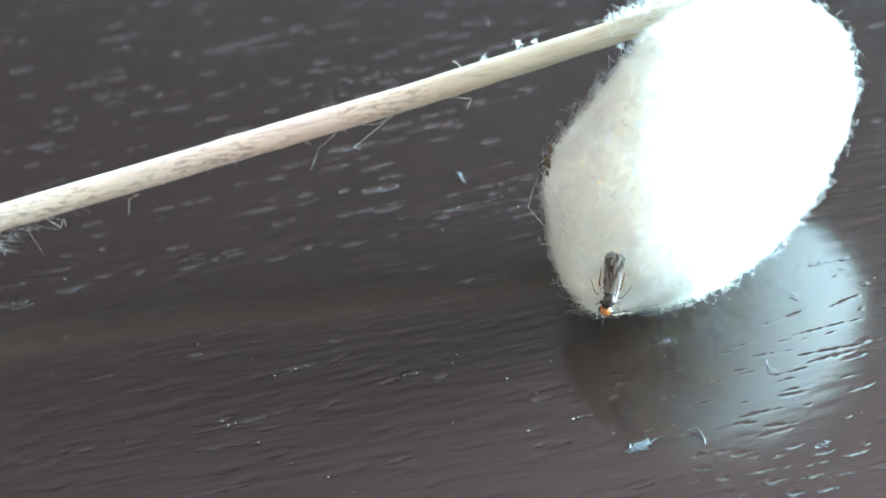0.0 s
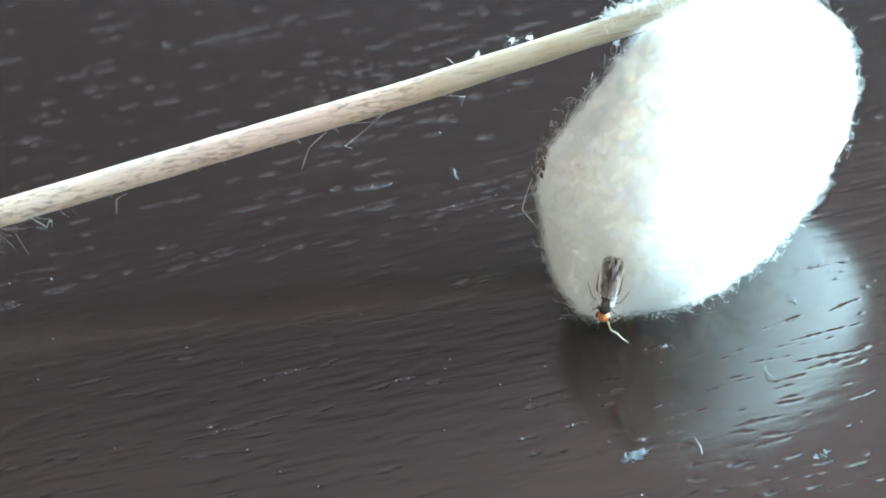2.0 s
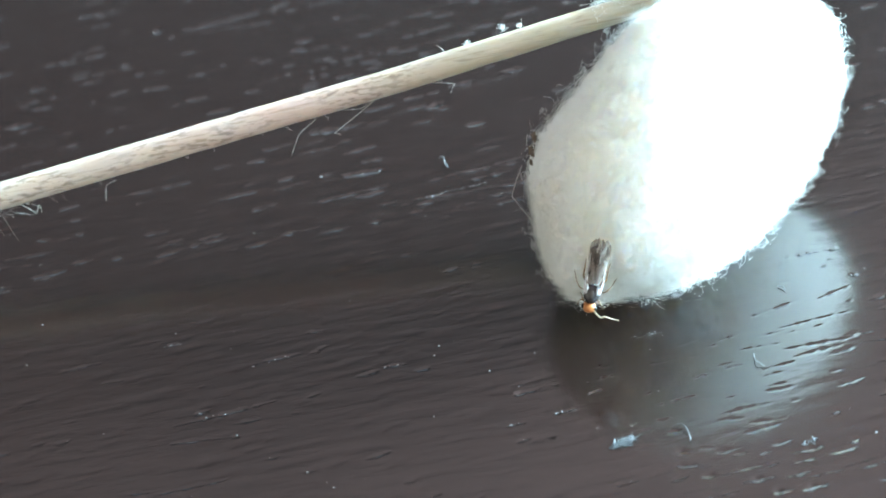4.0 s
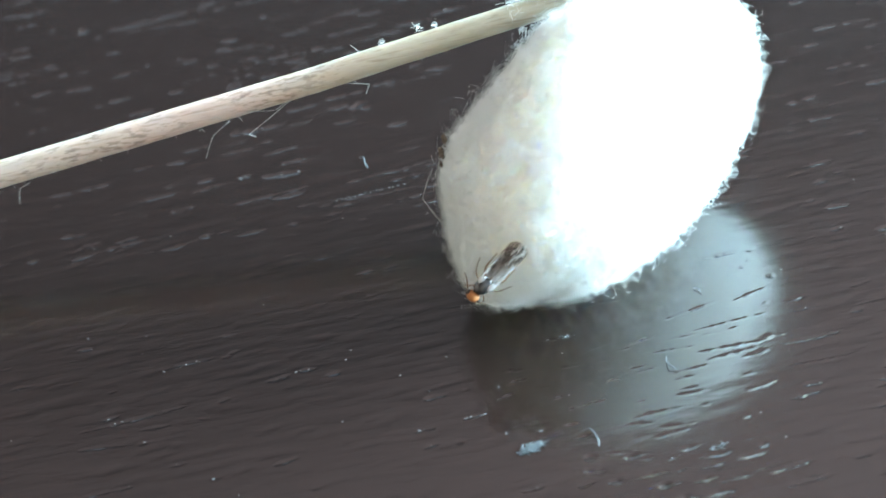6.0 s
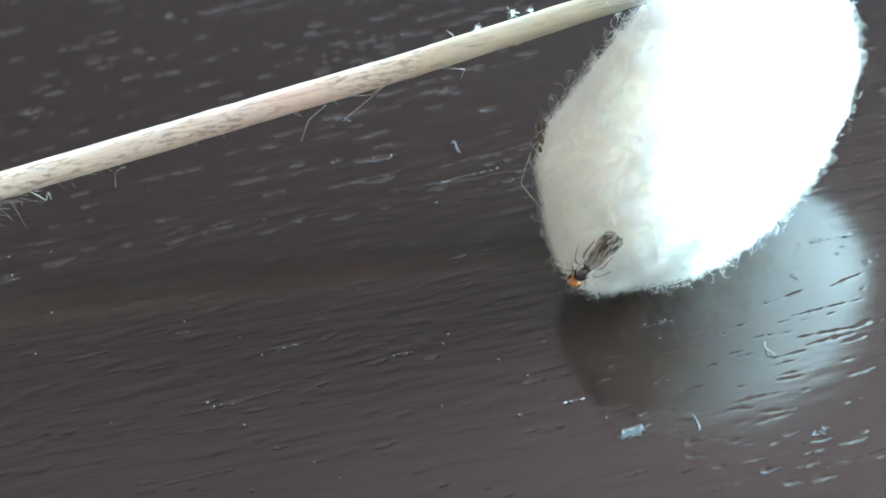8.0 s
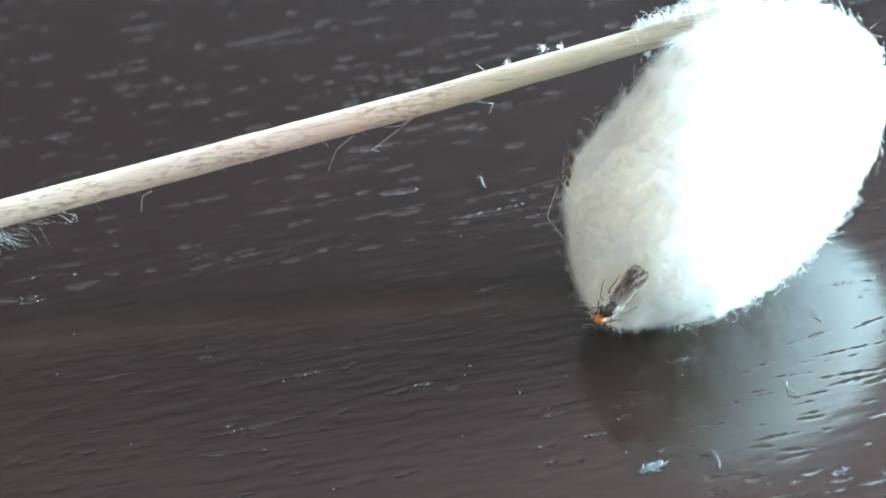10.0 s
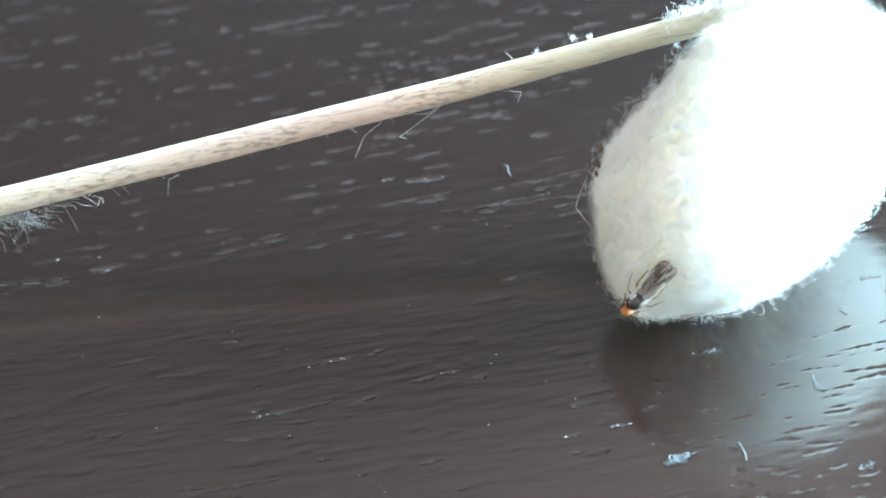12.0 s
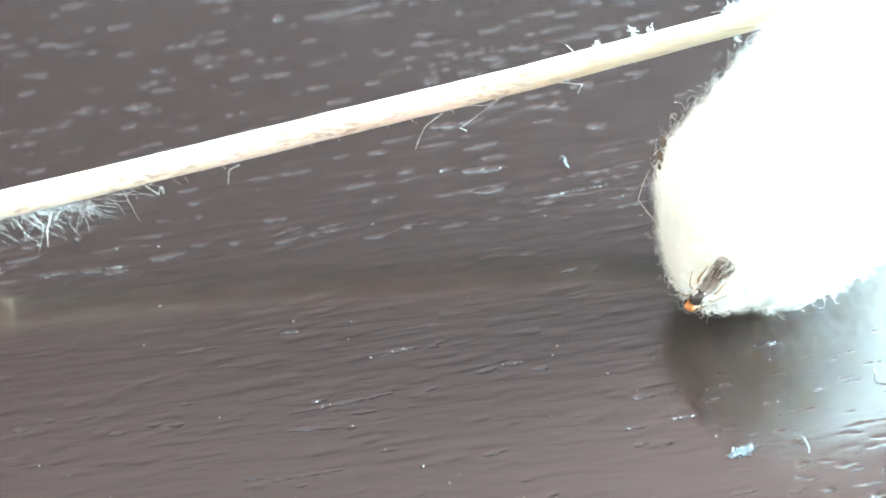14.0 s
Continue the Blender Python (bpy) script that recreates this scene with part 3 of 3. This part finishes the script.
        t = np.linspace(0, len(pts) - 1, k)
        sway = np.sin(t * 3.0)[:, None] * np.array((0.02, 0.0, 0.02))
        seg = np.stack([np.interp(t, range(len(pts)), [p[a] for p in pts]) for a in range(3)], axis=1) + sway
        part("hair", tube_bm(seg * MM, np.linspace(0.014, 0.009, k) * MM, 5), HAIR, thing, "kinked fine hair")
    # wisps of silk caught on the stem
    for c in ((5.65, 11.02, 6.58), (11.34, 10.48, 6.35), (7.9, 11.1, 6.95), (7.2, 11.2, 6.9)):
        n = 16
        p = np.array(c) + rng.normal(0, 0.05, (n, 3))
        way = rng.normal(size=(n, 3)) * (1.0, 0.5, 0.5) + np.array((0.8, 0.1, 0.15))
        path = [p]
        for _ in range(6):
            way = way + rng.normal(0, 0.45, way.shape)
            way /= np.linalg.norm(way, axis=1, keepdims=True)
            p = p + way * 0.05
            path.append(p)
        path = np.stack(path, axis=1)
        v, f = strands(path * MM, np.full(path.shape[:2], 0.0042) * MM)
        child(quick_mesh("fluff_tuft", v, f, FLUFF), thing, "white tuft of silk")
    tagged(thing, "dry straw-coloured grass stem with hairs, one end on the table", "stem")


stem()


# ---- wasp ----
def blob(size, at, turn=0.0, rough=0.0, sub=3):
    bm = bmesh.new()
    bmesh.ops.create_icosphere(bm, subdivisions=sub, radius=1)
    m = Matrix.Translation(Vector(at) * MM) @ Matrix.Rotation(turn, 4, "Y") @ Matrix.Diagonal((*(Vector(size) * MM), 1))
    for v in bm.verts:
        k = 1 + rough * noise.noise(v.co * 3)
        v.co = m @ (v.co * k)
    return bm


def limb(points, r0, r1, n=16):
    s = spline(points, n)
    return tube_bm(s * MM, np.linspace(r0, r1, n) * MM, 6)


def wing_bm(length, width, z, side, sweep):
    bm = bmesh.new()
    rows, cols = 14, 6
    grid = []
    for i in range(rows + 1):
        u = i / rows
        half = width * 0.5 * min(1.0, 0.34 + 1.1 * u) * min(1.0, math.sqrt(max(0.0, 1.03 - u) * 6))
        row = []
        for j in range(cols + 1):
            w = (j / cols - 0.5) * 2
            y = side * (0.13 + u * sweep) + w * half
            zz = z - 0.20 * u - 0.12 * (abs(y) / 0.4) ** 2 + 0.015 * math.sin(w * 3 + u * 4)
            row.append(bm.verts.new(Vector((0.02 - length * u + 0.05 * math.sin(w * 5 + side) * u * u, y, zz)) * MM))
        grid.append(row)
    for i in range(rows):
        for j in range(cols):
            bm.faces.new((grid[i][j], grid[i + 1][j], grid[i + 1][j + 1], grid[i][j + 1]))
    bmesh.ops.solidify(bm, geom=bm.faces[:], thickness=0.008 * MM)
    return bm


def wasp():
    thing = new("wasp")
    head = part("head", blob((0.22, 0.28, 0.25), (1.00, 0, 0.02), 0.2, 0.08), ORANGE, thing, "orange head")
    for s in (-1, 1):
        part("eye", blob((0.11, 0.07, 0.14), (0.99, s * 0.235, 0.05)), EYE, head, "dark shiny eye")
    part("thorax", blob((0.43, 0.30, 0.31), (0.44, 0, 0.06), 0.0, 0.14), DARK, thing, "dark glossy thorax")
    part("abdomen", blob((0.66, 0.27, 0.20), (-0.52, 0.10, -0.05), -0.1, 0.10), BELLY, thing, "amber-brown abdomen")
    for s in (-1, 1):
        fore = part("forewing", wing_bm(1.78, 0.58, 0.27 + 0.02 * s, s, -0.02), WING, thing, "smoky folded wing")
        edge = [(0.40, s * 0.26, 0.18), (0.10, s * 0.31, 0.20), (-0.25, s * 0.33, 0.16), (-0.65, s * 0.33, 0.11), (-1.15, s * 0.32, 0.04)]
        part("wing_edge", limb(edge, 0.075, 0.012), RIM, fore, "pale shining wing edge")
        part("wing_base", blob((0.20, 0.060, 0.05), (0.24, s * 0.21, 0.27), 0.1, 0.4), PLATE, thing, "pale wing base whose tone also carries a highlight")
        part("hindwing", wing_bm(1.50, 0.46, 0.21 + 0.02 * s, s, 0.01), WING, thing, "smoky folded wing")
        part("leg", limb([(0.65, s * 0.16, -0.15), (0.82, s * 0.38, -0.05), (0.98, s * 0.46, -0.25), (1.10, s * 0.46, -0.30)], 0.030, 0.012), LEG, thing)
        part("leg", limb([(0.40, s * 0.18, -0.15), (0.28, s * 0.50, 0.05), (0.02, s * 0.70, -0.12), (-0.30, s * 0.82, -0.10)], 0.028, 0.011), LEG, thing)
        part("leg", limb([(0.15, s * 0.16, -0.15), (-0.15, s * 0.42, 0.05), (-0.55, s * 0.45, -0.10), (-0.85, s * 0.47, -0.1)], 0.052, 0.014), LEG, thing)
    feelers = []
    for s in (-1, 1):
        f = new("antenna", tube_mesh("antenna", [(0, 0, 0), (0.38, s * 0.04, 0.07), (0.72, s * 0.07, 0.02), (0.86, s * 0.22, -0.04), (1.20, s * 0.34, -0.10), (1.50, s * 0.54, -0.12)], 0.043, 0.026))
        f.parent = thing
        feelers.append(tagged(f, "amber jointed antenna"))
    tagged(thing, "tiny wasp with an orange head crawling on the cocoon", "insect")
    return thing, feelers


def tube_mesh(name, points, r0, r1):
    bm = limb(points, r0, r1, 20)
    me = bpy.data.meshes.new(name)
    bm.to_mesh(me)
    bm.free()
    me.materials.append(FEELER)
    me.polygons.foreach_set("use_smooth", [True] * len(me.polygons))
    return me


WASP, FEELERS = wasp()


# ---- lint, dust and painted glints on the table ----
def lint():
    rng = np.random.default_rng(21)
    for pts in ([(10.32, -6.19, 0.06), (10.71, -6.25, 0.20), (10.88, -6.73, 0.12), (10.86, -7.05, 0.05)],
                [(14.19, -3.16, 0.06), (14.15, -3.64, 0.20), (14.44, -3.92, 0.06)],
                [(3.80, 11.95, 0.03), (3.90, 11.96, 0.10), (4.00, 11.77, 0.12), (3.98, 11.53, 0.08), (4.09, 11.27, 0.03)],
                [(15.95, 0.28, 0.06), (16.16, 0.11, 0.12), (16.16, -0.04, 0.05)]):
        ob = part("lint_fibre", tube_bm(spline(pts, 14) * MM, [0.022 * MM] * 14, 5), THREAD, None)
        tagged(ob, "short curled pale lint fibre lying on the table", "lint", "lint on the table")
    for c, size, count in (((8.30, -6.52, 0.00), (0.62, 0.15), 85), ((15.12, -8.22, 0.00), (0.45, 0.10), 8)):
        x = rng.normal(0, size[0] * 0.45, count)
        p = np.stack([c[0] + x, c[1] + rng.normal(0, size[1] * 0.5, count) + 0.28 * x, rng.uniform(0.01, 0.06, count)], axis=1)
        ang = rng.normal(0.3, 0.7, count)
        line = [p]
        for _ in range(4):
            ang = ang + rng.normal(0, 0.25, count)
            p = p + np.stack([np.cos(ang), np.sin(ang), rng.normal(0, 0.25, count)], axis=1) * 0.06
            p[:, 2] = np.clip(p[:, 2], 0.012, 0.18)
            line.append(p)
        line = np.stack(line, axis=1)
        v, f = strands(line * MM, rng.uniform(0.008, 0.024, (count, 1)) * np.ones(line.shape[:2]) * MM)
        tagged(quick_mesh("lint_flake", v, f, LINT), "small matted flake of pale lint lying on the table", "lint", "lint on the table")
    n = 70
    pts = np.stack([rng.uniform(-22, 28, n), rng.uniform(-11, 28, n), np.full(n, 0.01)], axis=1)
    # a few pale specks standing in for glints beside the larger pores
    near = [(10.35, -1.87), (10.22, -4.16), (7.64, -3.00), (1.98, 0.04), (1.53, -3.28), (-6.05, 2.56), (-8.23, 4.05), (16.13, 0.15), (10.97, -1.23),
            (-1.00, 4.07), (4.00, -1.40), (4.99, -2.53), (5.89, -0.87), (-5.22, 1.31), (-11.39, -0.88), (8.86, -5.71), (7.58, -5.50), (9.9, -1.0),
            (10.5, -0.95), (10.7, -0.93), (0.0, -0.1), (0.5, -0.1), (6.4, -4.3), (6.8, -4.3), (-3.9, 1.55), (-7.3, -1.05), (-7.0, -1.0)]
    pts = np.concatenate([pts, [(x, y, 0.012) for x, y in near]])
    # a long pore full of crumbs
    n = 46
    x = rng.uniform(2.47, 5.56, n)
    pts = np.concatenate([pts, np.stack([x, 9.56 + 0.080 * (x - 2.47) + rng.normal(0, 0.035, n), np.full(n, 0.006)], axis=1)])
    # pores with a few crumbs each: start, length, rise
    for x0, y0, length, rise, n in ((9.55, -1.06, 1.5, 0.04, 20), (-0.15, -0.08, 0.9, -0.03, 9), (6.1, -4.32, 0.9, 0.02, 9), (-5.2, 1.36, 1.9, 0.09, 8), (-7.6, -1.12, 1.2, 0.06, 6),
                                    (-8.8, 3.4, 0.8, -0.02, 7), (4.3, -4.52, 0.7, 0.1, 5), (8.6, -5.7, 0.6, 0.1, 6), (13.0, -2.05, 1.0, 0.14, 8), (-16.0, 8.45, 1.0, 0.09, 6), (-18.9, 9.0, 3.6, -0.05, 14)):
        x = rng.uniform(0, length, n)
        pts = np.concatenate([pts, np.stack([x0 + x, y0 + rise * x + rng.normal(0, 0.035, n), np.full(n, 0.008)], axis=1)])
    # grains of dust in the pores, also standing in for their glints
    seams = [p for p in PORES if -20 < p[0] < 27 and -9 < p[1] < 16]
    for k in rng.integers(0, len(seams), 120):
        x, y, length = seams[k]
        u = rng.uniform(-0.45, 0.45) * length
        pts = np.concatenate([pts, [(x + u, y + math.tan(GRAIN) * u + rng.normal(0, 0.03), 0.004)]])
    verts, faces = [], []
    shape = np.array([(1, 0, 0), (-1, 0, 0), (0, 1, 0), (0, -1, 0), (0, 0, 1), (0, 0, -1)], float)
    tri = np.array([(0, 2, 4), (2, 1, 4), (1, 3, 4), (3, 0, 4), (2, 0, 5), (1, 2, 5), (3, 1, 5), (0, 3, 5)])
    for i, p in enumerate(pts):
        grain = min(0.036, rng.lognormal(-4.25, 0.5)) if p[2] != 0.012 else rng.uniform(0.026, 0.036)
        verts.append(p + shape * grain * rng.uniform(0.5, 1.4, (6, 1)) * np.array((1.5, 1, 0.8)))
        faces.append(tri + 6 * i)
    ob = quick_mesh("dust", np.concatenate(verts) * MM, np.concatenate(faces), SPECK)
    tagged(ob, "scattered pale specks on the table, dust and painted pore glints", "dust", kind="stuff")


lint()


# ---- what moves ----
WASP_ROWS = [
    (0, pose(0.00853, -0.00121, 0.00356, -50.2, 75.2, -159.9)),
    (0.5, pose(0.00884, -0.00122, 0.00352, -30.2, 83.7, -135.6)),
    (1.0, pose(0.00865, -0.00111, 0.00358, -60.9, 78.0, -169.9)),
    (1.5, pose(0.00876, -0.00099, 0.00351, -94.6, 77.3, 156.6)),
    (2.0, pose(0.00863, -0.00122, 0.00357, -45.9, 73.2, -154.5)),
    (2.5, pose(0.00834, -0.00120, 0.00358, -52.8, 65.3, -164.7)),
    (3.0, pose(0.00868, -0.00161, 0.00373, -18.1, 63.1, -124.1)),
    (5.5, pose(0.00813, -0.00136, 0.00389, -48.4, 50.4, -160.6)),
    (6.0, pose(0.00813, -0.00128, 0.00412, -55.1, 35.5, -166.9)),
    (6.5, pose(0.00799, -0.00091, 0.00373, -70.3, 42.5, 169.1)),
    (7.0, pose(0.00801, -0.00131, 0.00421, -54.8, 34.0, -167.9)),
    (7.5, pose(0.00798, -0.00081, 0.00365, -71.2, 48.5, 165.9)),
    (8.0, pose(0.00809, -0.00101, 0.00380, -63.7, 47.2, 177.9)),
    (10.5, pose(0.00812, -0.00117, 0.00387, -59.8, 48.1, -175.1)),
    (11.0, pose(0.00807, -0.00114, 0.00374, -65.0, 47.6, 179.6)),
    (12.5, pose(0.00808, -0.00113, 0.00371, -65.1, 48.3, 179.3)),
    (14.0, pose(0.00802, -0.00109, 0.00356, -68.9, 55.1, 172.8)),
]


def motions():
    walk(WASP, WASP_ROWS)
    # pitch down and turn to the side of each antenna; the left one reaches out now and then
    left = [(0.0, 45, 25), (0.5, 85, 40), (1.0, 80, 60), (1.5, 85, 40), (2.0, 8, 20), (2.5, 45, 20), (3.0, 55, 30), (5.5, 5, 35), (6.0, 60, 40), (6.5, 80, 40),
            (7.0, 60, 40), (7.5, 0, 20), (8.0, 75, 40), (10.5, 60, 45), (11.0, 62, 45), (12.5, 60, 42), (14.0, 58, 45)]
    right = [(0.0, 80, 20), (1.0, 85, 35), (2.0, 80, 20), (3.0, 85, 25), (5.5, 80, 20), (7.0, 85, 30), (8.0, 82, 20), (10.5, 85, 25), (14.0, 85, 25)]
    for f, side, rows in zip(FEELERS, (-1, 1), (right, left)):
        walk(f, [(t, pose(0.00106, side * 0.00010, -0.00002, 0, a, side * b)) for t, a, b in rows])


motions()
